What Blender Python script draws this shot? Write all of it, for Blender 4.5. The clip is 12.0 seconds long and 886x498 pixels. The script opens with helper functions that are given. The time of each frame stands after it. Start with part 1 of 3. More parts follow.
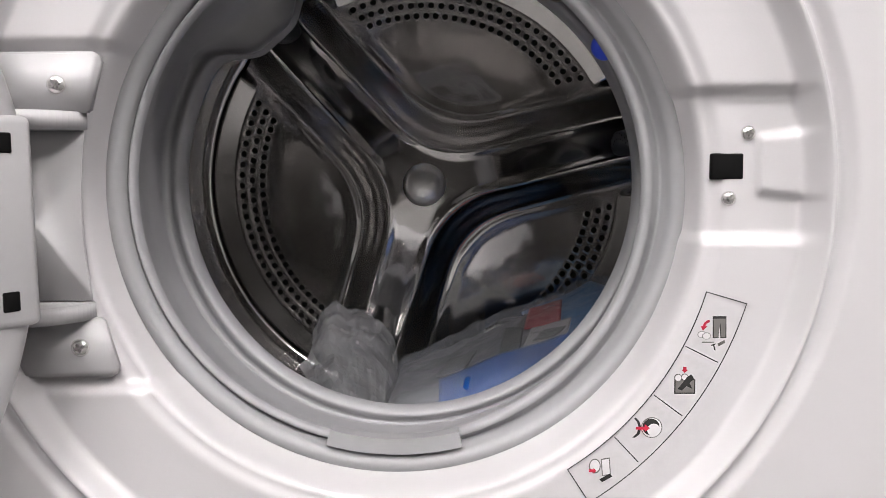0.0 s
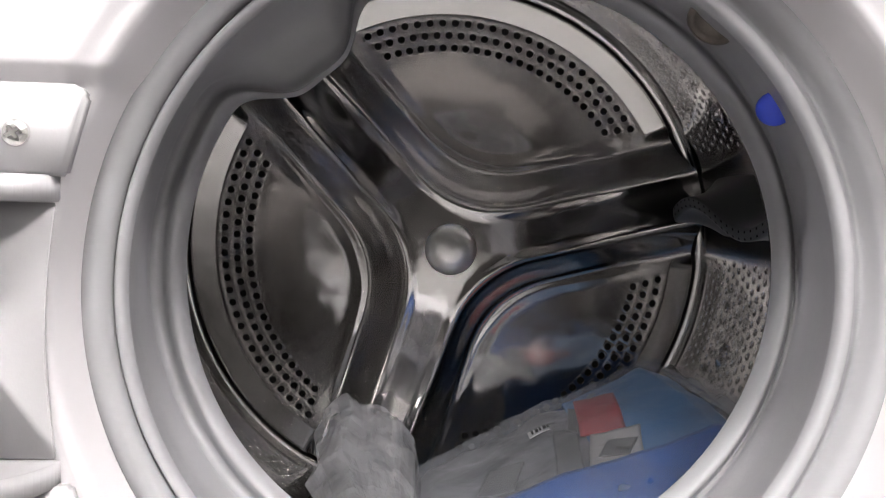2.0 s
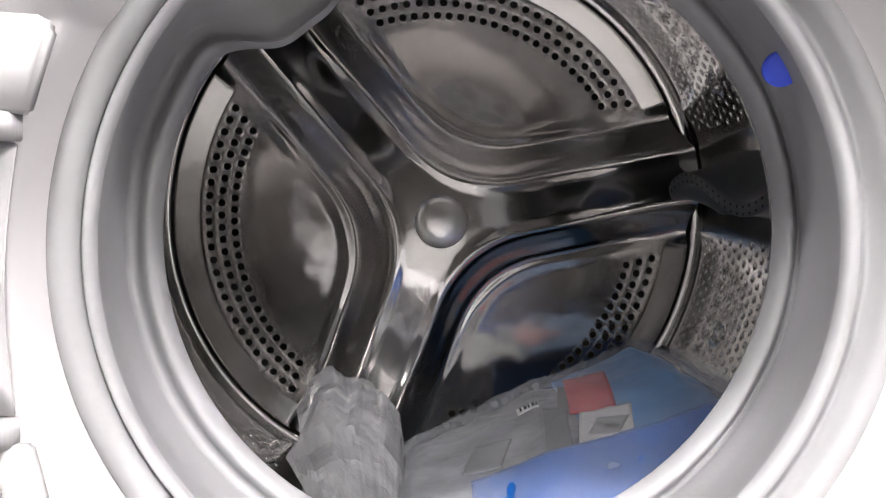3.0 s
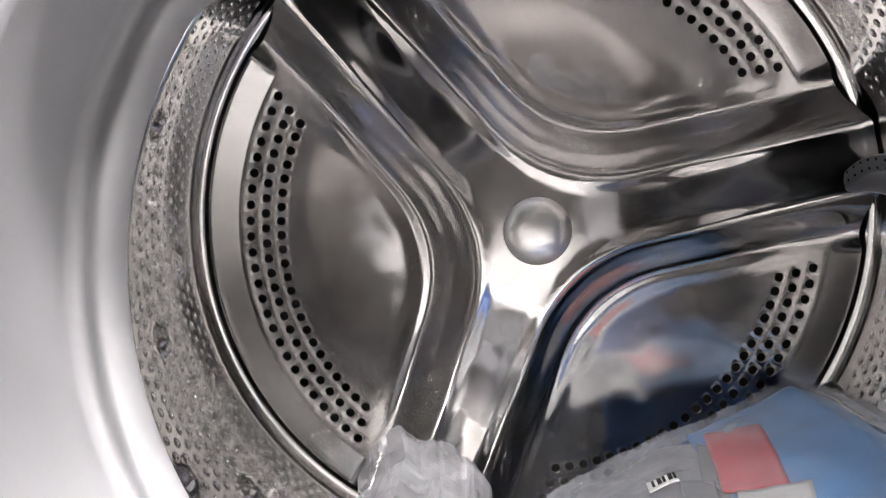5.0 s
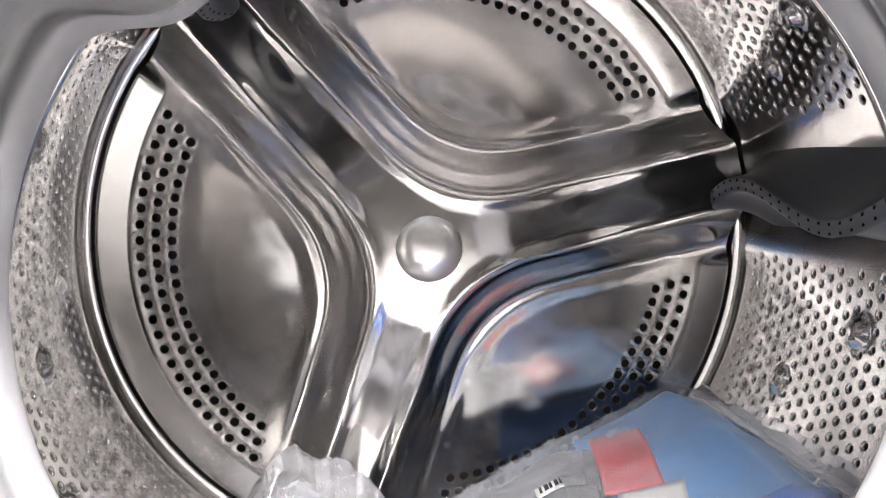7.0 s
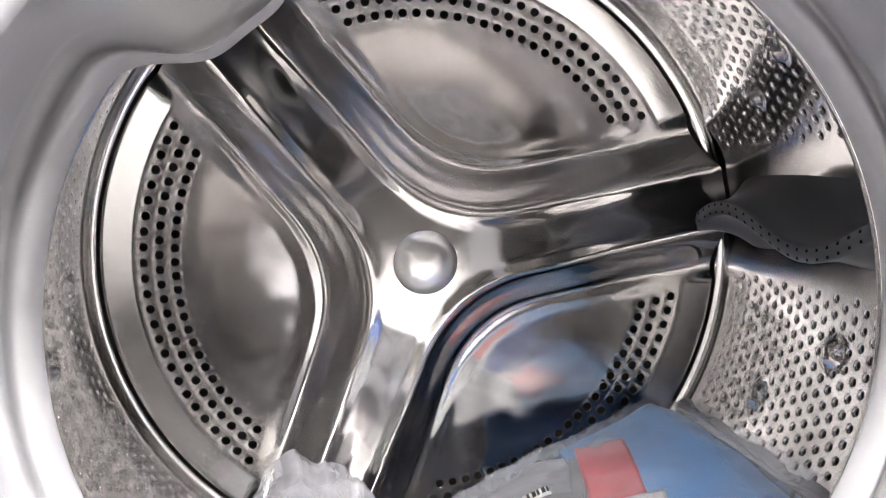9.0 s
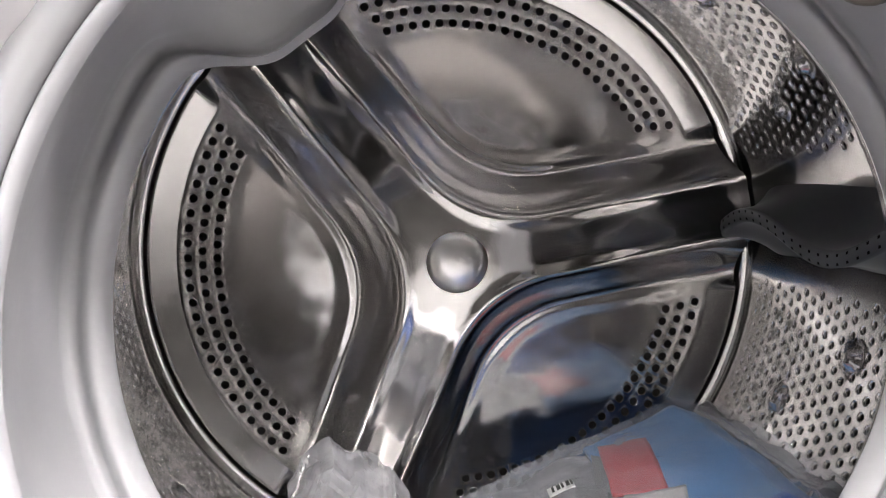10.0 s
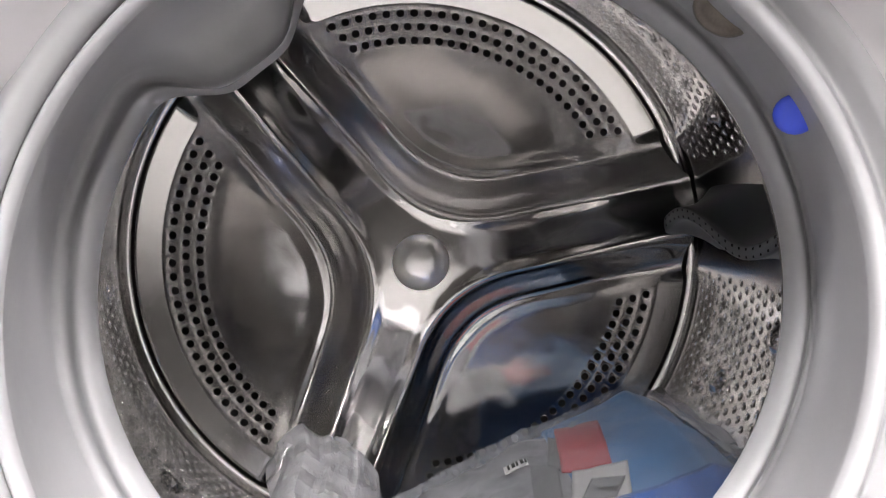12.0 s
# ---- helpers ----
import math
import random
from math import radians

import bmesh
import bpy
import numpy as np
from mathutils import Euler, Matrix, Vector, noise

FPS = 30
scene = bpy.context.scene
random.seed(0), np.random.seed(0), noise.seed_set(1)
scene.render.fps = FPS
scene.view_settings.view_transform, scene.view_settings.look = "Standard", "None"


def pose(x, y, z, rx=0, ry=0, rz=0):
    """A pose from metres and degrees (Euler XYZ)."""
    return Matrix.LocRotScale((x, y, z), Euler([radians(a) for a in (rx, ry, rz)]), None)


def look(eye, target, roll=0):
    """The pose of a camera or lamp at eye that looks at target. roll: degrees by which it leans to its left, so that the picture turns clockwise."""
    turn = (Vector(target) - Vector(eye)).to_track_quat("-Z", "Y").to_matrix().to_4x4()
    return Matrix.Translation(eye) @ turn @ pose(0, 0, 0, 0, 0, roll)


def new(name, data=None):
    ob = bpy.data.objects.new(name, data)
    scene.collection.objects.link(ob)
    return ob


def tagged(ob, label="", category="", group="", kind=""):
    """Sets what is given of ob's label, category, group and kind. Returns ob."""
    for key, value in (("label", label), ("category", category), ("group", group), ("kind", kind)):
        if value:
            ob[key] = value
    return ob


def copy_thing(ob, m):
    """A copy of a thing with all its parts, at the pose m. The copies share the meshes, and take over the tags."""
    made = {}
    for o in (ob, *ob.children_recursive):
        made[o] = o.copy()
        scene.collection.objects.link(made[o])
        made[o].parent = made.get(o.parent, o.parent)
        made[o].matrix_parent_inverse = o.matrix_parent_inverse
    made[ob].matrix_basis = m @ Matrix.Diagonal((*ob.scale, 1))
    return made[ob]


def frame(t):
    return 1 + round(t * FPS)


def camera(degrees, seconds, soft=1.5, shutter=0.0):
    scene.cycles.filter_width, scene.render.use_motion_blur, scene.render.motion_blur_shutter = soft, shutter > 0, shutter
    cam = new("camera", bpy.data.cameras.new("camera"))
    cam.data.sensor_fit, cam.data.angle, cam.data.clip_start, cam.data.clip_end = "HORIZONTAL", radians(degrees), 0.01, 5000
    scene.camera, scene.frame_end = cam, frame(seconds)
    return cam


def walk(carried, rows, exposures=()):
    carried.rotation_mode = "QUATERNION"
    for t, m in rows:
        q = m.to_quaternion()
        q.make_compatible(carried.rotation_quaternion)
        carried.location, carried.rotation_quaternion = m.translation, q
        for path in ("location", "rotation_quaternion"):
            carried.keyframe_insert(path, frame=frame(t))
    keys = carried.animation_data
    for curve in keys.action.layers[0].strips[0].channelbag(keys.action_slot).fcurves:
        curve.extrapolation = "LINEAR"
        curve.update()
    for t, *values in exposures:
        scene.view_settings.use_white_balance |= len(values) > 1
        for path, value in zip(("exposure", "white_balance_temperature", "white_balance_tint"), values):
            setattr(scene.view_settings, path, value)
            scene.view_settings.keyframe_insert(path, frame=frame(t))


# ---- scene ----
cam = camera(58.24, 12.0, soft=1.0)
PATH = [
    (0, (0.0335, -0.4678, 0.4625), (0.0172, 0.5275, 0.367), -0.46),
    (0.5, (-0.0078, -0.4078, 0.4842), (-0.0019, 0.59, 0.4186), 0.27),
    (1, (-0.0403, -0.3535, 0.494), (0.0147, 0.6427, 0.427), 0.78),
    (1.5, (-0.0528, -0.3286, 0.4905), (0.0088, 0.6675, 0.4271), 1.42),
    (2, (-0.0519, -0.3197, 0.4935), (0.0117, 0.6764, 0.4319), 1.70),
    (2.5, (-0.054, -0.3087, 0.4845), (0.0184, 0.6866, 0.4207), 2.25),
    (2.7, (-0.0524, -0.3094, 0.4831), (0.0244, 0.6854, 0.4151), 2.73),
    (4.3, (-0.0373, -0.1912, 0.4622), (-0.0157, 0.8022, 0.3491), 1.35),
    (4.5, (-0.0375, -0.1719, 0.476), (-0.0476, 0.8231, 0.3763), 1.09),
    (5, (-0.0458, -0.1509, 0.4889), (-0.0784, 0.8438, 0.3916), 0.83),
    (5.5, (-0.0423, -0.1382, 0.4886), (-0.0595, 0.8579, 0.4023), 0.81),
    (6, (-0.0432, -0.1341, 0.4878), (-0.0169, 0.8618, 0.4012), 0.81),
    (6.5, (-0.0416, -0.1357, 0.4901), (0.0211, 0.8589, 0.4077), 0.96),
    (7, (-0.0416, -0.163, 0.4963), (0.0513, 0.8291, 0.4119), 0.80),
    (7.2, (-0.0416, -0.1708, 0.4964), (0.0573, 0.8206, 0.4105), 0.57),
    (8.8, (-0.0527, -0.1946, 0.4998), (0.0461, 0.7972, 0.4178), 1.99),
    (9, (-0.0518, -0.1825, 0.5056), (0.0603, 0.8079, 0.4255), 2.19),
    (9.5, (-0.0611, -0.1928, 0.5022), (0.0469, 0.7989, 0.4321), 2.75),
    (10, (-0.0594, -0.2047, 0.4999), (0.0222, 0.7896, 0.4314), 3.21),
    (10.5, (-0.0535, -0.2198, 0.4987), (0.0242, 0.7744, 0.425), 2.88),
    (11, (-0.046, -0.2344, 0.4975), (0.0164, 0.761, 0.425), 2.47),
    (11.5, (-0.0474, -0.2425, 0.5032), (0.0362, 0.7513, 0.431), 2.29),
    (12, (-0.0381, -0.2556, 0.5037), (0.0484, 0.7384, 0.4373), 2.11),
]
EXPOSURE = [(0.0, -0.6), (0.5, -0.4), (1.0, -0.1), (2.5, 0.3), (4.5, 1.35), (5.5, 1.6), (6.5, 1.95), (9.3, 1.8), (9.7, 1.4), (10.0, 1.15), (10.5, 1.1), (12.0, 0.9)]
walk(cam, [(t, look(eye, target, roll)) for t, eye, target, roll in PATH], EXPOSURE)

# ---- light ----
world = bpy.data.worlds.new("room_air")
world.use_nodes = True
world.node_tree.nodes["Background"].inputs[0].default_value = (0.9, 0.92, 1.0, 1)
world.node_tree.nodes["Background"].inputs[1].default_value = 0.015
scene.world = world


# ---- materials ----
def mat(name, color, rough=0.5, metal=0.0, vary=0.06, scale=30.0, bump=0.0, bump_scale=200.0, coat=0.0, rough_vary=0.0, alpha=1.0, fine=0.0):
    """A principled surface with two scales of colour variation, uneven gloss and fine relief."""
    m = bpy.data.materials.new(name)
    m.use_nodes = True
    nt = m.node_tree
    b = nt.nodes["Principled BSDF"]
    b.inputs["Roughness"].default_value = rough
    b.inputs["Metallic"].default_value = metal
    b.inputs["Coat Weight"].default_value = coat
    b.inputs["Alpha"].default_value = alpha
    tc = nt.nodes.new("ShaderNodeTexCoord")
    n1 = nt.nodes.new("ShaderNodeTexNoise")
    n1.inputs["Scale"].default_value = scale
    n1.inputs["Detail"].default_value = 5
    n2 = nt.nodes.new("ShaderNodeTexNoise")
    n2.inputs["Scale"].default_value = scale * 9
    n2.inputs["Detail"].default_value = 3
    for n in (n1, n2):
        nt.links.new(tc.outputs["Object"], n.inputs["Vector"])
    add = nt.nodes.new("ShaderNodeMath")
    add.operation = "MULTIPLY_ADD"
    nt.links.new(n2.outputs["Fac"], add.inputs[0])
    add.inputs[1].default_value = 0.4
    nt.links.new(n1.outputs["Fac"], add.inputs[2])
    ramp = nt.nodes.new("ShaderNodeMapRange")
    ramp.inputs[1].default_value, ramp.inputs[2].default_value = 0.4, 1.0
    ramp.inputs[3].default_value, ramp.inputs[4].default_value = 1 - vary, 1 + vary
    nt.links.new(add.outputs[0], ramp.inputs[0])
    mul = nt.nodes.new("ShaderNodeVectorMath")
    mul.operation = "SCALE"
    mul.inputs[0].default_value = color
    nt.links.new(ramp.outputs[0], mul.inputs["Scale"])
    nt.links.new(mul.outputs[0], b.inputs["Base Color"])
    if rough_vary:
        r2 = nt.nodes.new("ShaderNodeMapRange")
        r2.inputs[1].default_value, r2.inputs[2].default_value = 0.4, 1.0
        r2.inputs[3].default_value, r2.inputs[4].default_value = max(0.02, rough - rough_vary), rough + rough_vary
        nt.links.new(add.outputs[0], r2.inputs[0])
        nt.links.new(r2.outputs[0], b.inputs["Roughness"])
    if bump:
        n3 = nt.nodes.new("ShaderNodeTexNoise")
        n3.inputs["Scale"].default_value = bump_scale
        n3.inputs["Detail"].default_value = 4
        nt.links.new(tc.outputs["Object"], n3.inputs["Vector"])
        bp = nt.nodes.new("ShaderNodeBump")
        bp.inputs["Strength"].default_value = 1.0
        bp.inputs["Distance"].default_value = bump
        nt.links.new(n3.outputs["Fac"], bp.inputs["Height"])
        nt.links.new(bp.outputs[0], b.inputs["Normal"])
    return m


def glow(name, color, strength):
    m = bpy.data.materials.new(name)
    m.use_nodes = True
    b = m.node_tree.nodes["Principled BSDF"]
    b.inputs["Base Color"].default_value = (0.8, 0.8, 0.8, 1)
    b.inputs["Emission Color"].default_value = (*color, 1)
    b.inputs["Emission Strength"].default_value = strength
    return m


def film(name, color, clear, rough, bump, bump_scale):
    """Thin plastic film: partly clear, partly milky, glossy and creased."""
    m = bpy.data.materials.new(name)
    m.use_nodes = True
    nt = m.node_tree
    b = nt.nodes["Principled BSDF"]
    b.inputs["Base Color"].default_value = (*color, 1)
    b.inputs["Roughness"].default_value = rough
    b.inputs["Specular IOR Level"].default_value = 0.6
    tr = nt.nodes.new("ShaderNodeBsdfTransparent")
    tl = nt.nodes.new("ShaderNodeBsdfTranslucent")
    tl.inputs[0].default_value = (*color, 1)
    mx0 = nt.nodes.new("ShaderNodeMixShader")
    mx0.inputs[0].default_value = 0.35
    nt.links.new(b.outputs[0], mx0.inputs[1])
    nt.links.new(tl.outputs[0], mx0.inputs[2])
    mx = nt.nodes.new("ShaderNodeMixShader")
    tc = nt.nodes.new("ShaderNodeTexCoord")
    n = nt.nodes.new("ShaderNodeTexNoise")
    n.inputs["Scale"].default_value = bump_scale * 0.5
    n.inputs["Detail"].default_value = 4
    nt.links.new(tc.outputs["Object"], n.inputs["Vector"])
    mr = nt.nodes.new("ShaderNodeMapRange")
    mr.inputs[1].default_value, mr.inputs[2].default_value = 0.3, 0.75
    mr.inputs[3].default_value, mr.inputs[4].default_value = min(1, clear + 0.12), max(0, clear - 0.2)
    nt.links.new(n.outputs["Fac"], mr.inputs[0])
    nt.links.new(mr.outputs[0], mx.inputs[0])
    nt.links.new(mx0.outputs[0], mx.inputs[1])
    nt.links.new(tr.outputs[0], mx.inputs[2])
    nt.links.new(mx.outputs[0], nt.nodes["Material Output"].inputs[0])
    v = nt.nodes.new("ShaderNodeTexNoise")
    v.inputs["Scale"].default_value = bump_scale
    v.inputs["Detail"].default_value = 3
    v.inputs["Distortion"].default_value = 1.2
    nt.links.new(tc.outputs["Object"], v.inputs["Vector"])
    bp = nt.nodes.new("ShaderNodeBump")
    bp.inputs["Distance"].default_value = bump
    nt.links.new(v.outputs["Fac"], bp.inputs["Height"])
    for node in (b, tl):
        nt.links.new(bp.outputs[0], node.inputs["Normal"])
    return m


STEEL = mat("polished_stainless_steel", (0.66, 0.646, 0.636), 0.12, 1.0, 0.05, 14, 0.00003, 120, rough_vary=0.05)
STEEL_WALL = mat("drum_wall_steel", (0.78, 0.763, 0.747), 0.14, 1.0, 0.04, 20, rough_vary=0.04)
CHROME = mat("satin_hub_steel", (0.88, 0.865, 0.85), 0.30, 1.0, 0.03, 60)
SCREW = mat("zinc_screw_metal", (0.72, 0.71, 0.69), 0.22, 1.0, 0.05, 300)
ENAMEL = mat("pearl_grey_enamel", (0.42, 0.41, 0.418), 0.33, 0.0, 0.02, 6, 0.00003, 900, coat=0.25)
PLASTIC = mat("light_grey_plastic", (0.345, 0.34, 0.345), 0.38, 0.0, 0.03, 20, 0.00003, 900)
RUBBER = mat("grey_rubber", (0.236, 0.234, 0.243), 0.48, 0.0, 0.06, 18, 0.00006, 260, rough_vary=0.08)
PADDLE = mat("dark_grey_paddle_plastic", (0.055, 0.06, 0.066), 0.28, 0.0, 0.08, 30)
BLACK = mat("black_plastic", (0.004, 0.004, 0.004), 0.8)
BLACK.node_tree.nodes["Principled BSDF"].inputs["Specular IOR Level"].default_value = 0.08
DARK = mat("dark_tub_plastic", (0.02, 0.02, 0.021), 0.6)
BLUE_CAP = mat("blue_plastic", (0.03, 0.07, 0.62), 0.45, 0, 0.05, 60)
BROWN = mat("scuffed_dark_hole", (0.09, 0.075, 0.06), 0.4, 0, 0.4, 90)
INK = mat("black_ink", (0.02, 0.02, 0.02), 0.5)
INK_GREY = mat("grey_ink", (0.13, 0.125, 0.12), 0.5)
INK_RED = mat("red_ink", (0.42, 0.02, 0.05), 0.5)
WHITE_INK = mat("pale_grey_ink", (0.48, 0.475, 0.48), 0.45)
BLUE_FILM = mat("blue_printed_plastic", (0.055, 0.17, 0.36), 0.32, 0, 0.12, 14, 0.0006, 30)
BLUE_DEEP = mat("deep_blue_plastic", (0.008, 0.075, 0.30), 0.3, 0, 0.12, 14, 0.0006, 30)
BLUE_SHADED = mat("shaded_blue_plastic", (0.012, 0.045, 0.13), 0.35, 0, 0.2, 20, 0.0006, 30)
PAPER = mat("white_printed_paper", (0.34, 0.335, 0.33), 0.5, 0, 0.06, 20)
PAPER_GREY = mat("grey_printed_paper", (0.11, 0.11, 0.11), 0.5, 0, 0.1, 20)
RED_LABEL = mat("red_printed_paper", (0.30, 0.025, 0.03), 0.4, 0, 0.06, 30)
GREY_SHEET = mat("grey_sheet_plastic", (0.15, 0.15, 0.16), 0.3, 0, 0.8, 24)
MILKY = film("milky_plastic_film", (0.56, 0.56, 0.59), 0.50, 0.13, 0.0006, 40)
CLEAR = film("clear_plastic_film", (0.50, 0.52, 0.57), 0.72, 0.10, 0.003, 30)
GLASS = bpy.data.materials.new("door_glass")
GLASS.use_nodes = True
GLASS.node_tree.nodes["Principled BSDF"].inputs["Transmission Weight"].default_value = 1.0
GLASS.node_tree.nodes["Principled BSDF"].inputs["Roughness"].default_value = 0.03
WALL_PAINT = mat("grey_wall_paint", (0.30, 0.295, 0.29), 0.7, 0, 0.04, 2, 0.0003, 60)
# unseen wall, darkened in place of the person mirrored in the steel
FAR_WALL = mat("far_wall_dark_for_reflections", (0.06, 0.057, 0.054), 0.7, 0, 0.35, 0.8)
# unseen floor, kept this dark so the back plate mirrors little light
FLOOR = mat("floor_dark_for_reflections", (0.075, 0.073, 0.072), 0.6, 0, 0.12, 3)
CEILING = mat("white_ceiling", (0.72, 0.72, 0.72), 0.8, 0, 0.03, 2)
LAMP = glow("ceiling_lamp_diffuser", (1.0, 0.955, 0.945), 220.0)


# ---- helpers for shapes ----
CX, CZ = 0.0, 0.45          # drum axis
GX, GZ = -0.003, 0.452      # gasket axis
DRUM_R = 0.247


def mesh_of(name, verts, faces, smooth=True):
    me = bpy.data.meshes.new(name)
    me.from_pydata([tuple(v) for v in verts], [], [tuple(f) for f in faces])
    me.update()
    if smooth:
        me.polygons.foreach_set("use_smooth", [True] * len(me.polygons))
    return me


def part(name, data, material, parent, label=""):
    """Links a mesh or a bmesh as one object under a thing or a part."""
    if isinstance(data, bmesh.types.BMesh):
        me = bpy.data.meshes.new(name)
        data.to_mesh(me)
        data.free()
        data = me
    if material and not data.materials:
        data.materials.append(material)
    ob = new(name, data)
    ob.parent = parent
    if label:
        ob["label"] = label
    return ob


def empty(name, at=(0, 0, 0)):
    ob = new(name)
    ob.location = at
    return ob


def box_bm(size, at=(0, 0, 0), bevel=0.0, segments=2, turn=None):
    bm = bmesh.new()
    bmesh.ops.create_cube(bm, size=1, matrix=Matrix.Diagonal((*size, 1)))
    if bevel:
        bmesh.ops.bevel(bm, geom=bm.edges[:], offset=bevel, segments=segments, profile=0.5, affect="EDGES")
    if turn is not None:
        bmesh.ops.transform(bm, matrix=turn, verts=bm.verts)
    bmesh.ops.translate(bm, vec=at, verts=bm.verts)
    for f in bm.faces:
        f.smooth = bevel > 0
    return bm


def lathe(profile, n, cx, cz, shift=None, closed=False):
    """Turns a profile of (radius, y) about an axis along y."""
    vs, fs = [], []
    k = len(profile)
    for i in range(n):
        a = 2 * math.pi * i / n
        for j, (r, y) in enumerate(profile):
            if shift:
                r, y = shift(r, y, a, j)
            vs.append((cx + r * math.cos(a), y, cz + r * math.sin(a)))
    for i in range(n):
        for j in range(k if closed else k - 1):
            a, b = i * k + j, i * k + (j + 1) % k
            c, d = ((i + 1) % n) * k + (j + 1) % k, ((i + 1) % n) * k + j
            fs.append((a, d, c, b))
    return vs, fs


def smooth(x, a, b):
    t = min(1.0, max(0.0, (x - a) / (b - a)))
    return t * t * (3 - 2 * t)


def spline(points, n):
    """A smooth run of points through the given ones (Catmull-Rom)."""
    out = []
    p = [points[0]] + list(points) + [points[-1]]
    for i in range(1, len(p) - 2):
        for s in range(n):
            t = s / n
            out.append(tuple(0.5 * (2 * b + (c - a) * t + (2 * a - 5 * b + 4 * c - d) * t * t + (3 * b - a - 3 * c + d) * t ** 3)
                             for a, b, c, d in zip(p[i - 1], p[i], p[i + 1], p[i + 2])))
    out.append(tuple(points[-1]))
    return out


# ---- the room ----
def room():
    w, d, h = 3.2, 9.0, 2.9
    tagged(part("floor", box_bm((2 * w, d + 1.2, 0.1), (0, -d / 2 + 0.6, -0.05)), FLOOR, None), "unseen floor, darkened to keep the back plate's reflections dark", "floor", kind="structure")
    tagged(part("ceiling", box_bm((2 * w, d + 1.2, 0.1), (0, -d / 2 + 0.6, h + 0.05)), CEILING, None), "white painted ceiling with lamp panels", "ceiling", kind="structure")
    tagged(part("wall_north", box_bm((2 * w, 0.1, h), (0, 1.25, h / 2)), WALL_PAINT, None), "grey painted wall behind the machine", "wall", kind="structure")
    tagged(part("wall_south", box_bm((2 * w, 0.1, h), (0, -d - 0.05, h / 2)), FAR_WALL, None), "unseen far wall, darkened to keep the drum's reflections dark", "wall", kind="structure")
    tagged(part("wall_east", box_bm((0.1, d + 1.2, h), (w + 0.05, -d / 2 + 0.6, h / 2)), WALL_PAINT, None), "grey painted side wall", "wall", kind="structure")
    tagged(part("wall_west", box_bm((0.1, d + 1.2, h), (-w - 0.05, -d / 2 + 0.6, h / 2)), WALL_PAINT, None), "grey painted side wall", "wall", kind="structure")
    lamp = empty("ceiling_lamp", (0, 0, 0))
    part("frame", box_bm((0.66, 0.36, 0.03), (0, 0, -0.015), 0.004), PLASTIC, lamp)
    part("diffuser", box_bm((0.60, 0.30, 0.01), (0, 0, -0.033)), LAMP, lamp, "glowing white diffuser")
    tagged(lamp, "white ceiling lamp panel, lit, out of view", "lamp", group="ceiling lamps")
    # none in view; side and far lamps are added to brighten drum and bag
    spots = [(0.05, -1.4), (-2.1, -1.4), (2.1, -1.4), (-1.3, -3.3), (0.05, -3.3), (1.3, -3.3)]
    lamp.location = (*spots[0], h)
    for x, y in spots[1:]:
        copy_thing(lamp, pose(x, y, h))


room()

# ---- the washing machine ----
machine = tagged(empty("washing_machine", (0, 0, 0)), "light grey front-loading washing machine with its door open", "washing machine")


# front panel: relief y(x, z)
PX, PZ = -0.004, 0.450
PANEL_Y = -0.031


def panel_y(x, z):
    dx, dz = x - PX, z - PZ
    r = math.hypot(dx, dz)
    ring = smooth(r, 0.233, 0.246)                       # step up to the outer face
    base = -0.016
    # pockets for the latch and for the hinge
    pr = smooth(x, 0.150, 0.158) * smooth(z, 0.420, 0.4275) * (1 - smooth(z, 0.503, 0.511))
    pl = (1 - smooth(x, -0.135, -0.125)) * smooth(z, 0.3345, 0.3425) * (1 - smooth(z, 0.531, 0.541))
    y = base + 0.0065 * max(pr, pl)
    # thumb rest beside the latch
    slope = (x - 0.205) * 0.22
    y -= 0.004 * smooth(x, 0.2045, 0.2065) * smooth(z, 0.449 - slope * 0.6, 0.452 - slope * 0.6) * (1 - smooth(z, 0.479 + slope * 0.5, 0.484 + slope * 0.5))
    y = y * (1 - ring) + PANEL_Y * ring
    y += 0.0055 * (smooth(r, 0.2445, 0.249) - smooth(r, 0.250, 0.258))     # shallow channel outside the step
    fun = 1 - smooth(r, 0.1715, 0.1845)
    y += 0.030 * fun * fun + 0.003 * (1 - smooth(r, 0.184, 0.192))
    # rounded sides of the cabinet
    for edge in (0.297 - x, x + 0.297):
        if edge < 0.022:
            q = 1 - max(0.0, edge) / 0.022
            y += 0.022 * (1 - math.sqrt(max(0.0, 1 - q * q)))
    return y


def front_panel():
    n = 720
    radii = [0.1715 + 0.0015 * i for i in range(62)]
    vs, fs = [], []
    for a in range(n):
        t = 2 * math.pi * a / n
        for r in radii:
            x, z = PX + r * math.cos(t), PZ + r * math.sin(t)
            vs.append((x, panel_y(x, z), z))
        c, s = math.cos(t), math.sin(t)
        r0 = radii[-1]
        lim = 9.0
        if abs(c) > 1e-6:
            lim = min(lim, ((0.297 if c > 0 else -0.297) - PX) / c)
        if abs(s) > 1e-6:
            lim = min(lim, ((0.70 if s > 0 else 0.10) - PZ) / s)
        for u in (0.3, 0.55, 0.72, 0.82, 0.89, 0.94, 0.97, 0.99, 1.0):
            r = r0 + (lim - r0) * u
            x, z = PX + r * c, PZ + r * s
            vs.append((x, panel_y(x, z), z))
    k = len(radii) + 9
    for a in range(n):
        b = (a + 1) % n
        for j in range(k - 1):
            fs.append((a * k + j, a * k + j + 1, b * k + j + 1, b * k + j))
    me = mesh_of("front_panel", vs, fs)
    return part("front_panel", me, ENAMEL, machine, "pearl grey enamelled front with a pressed round recess")


panel = front_panel()


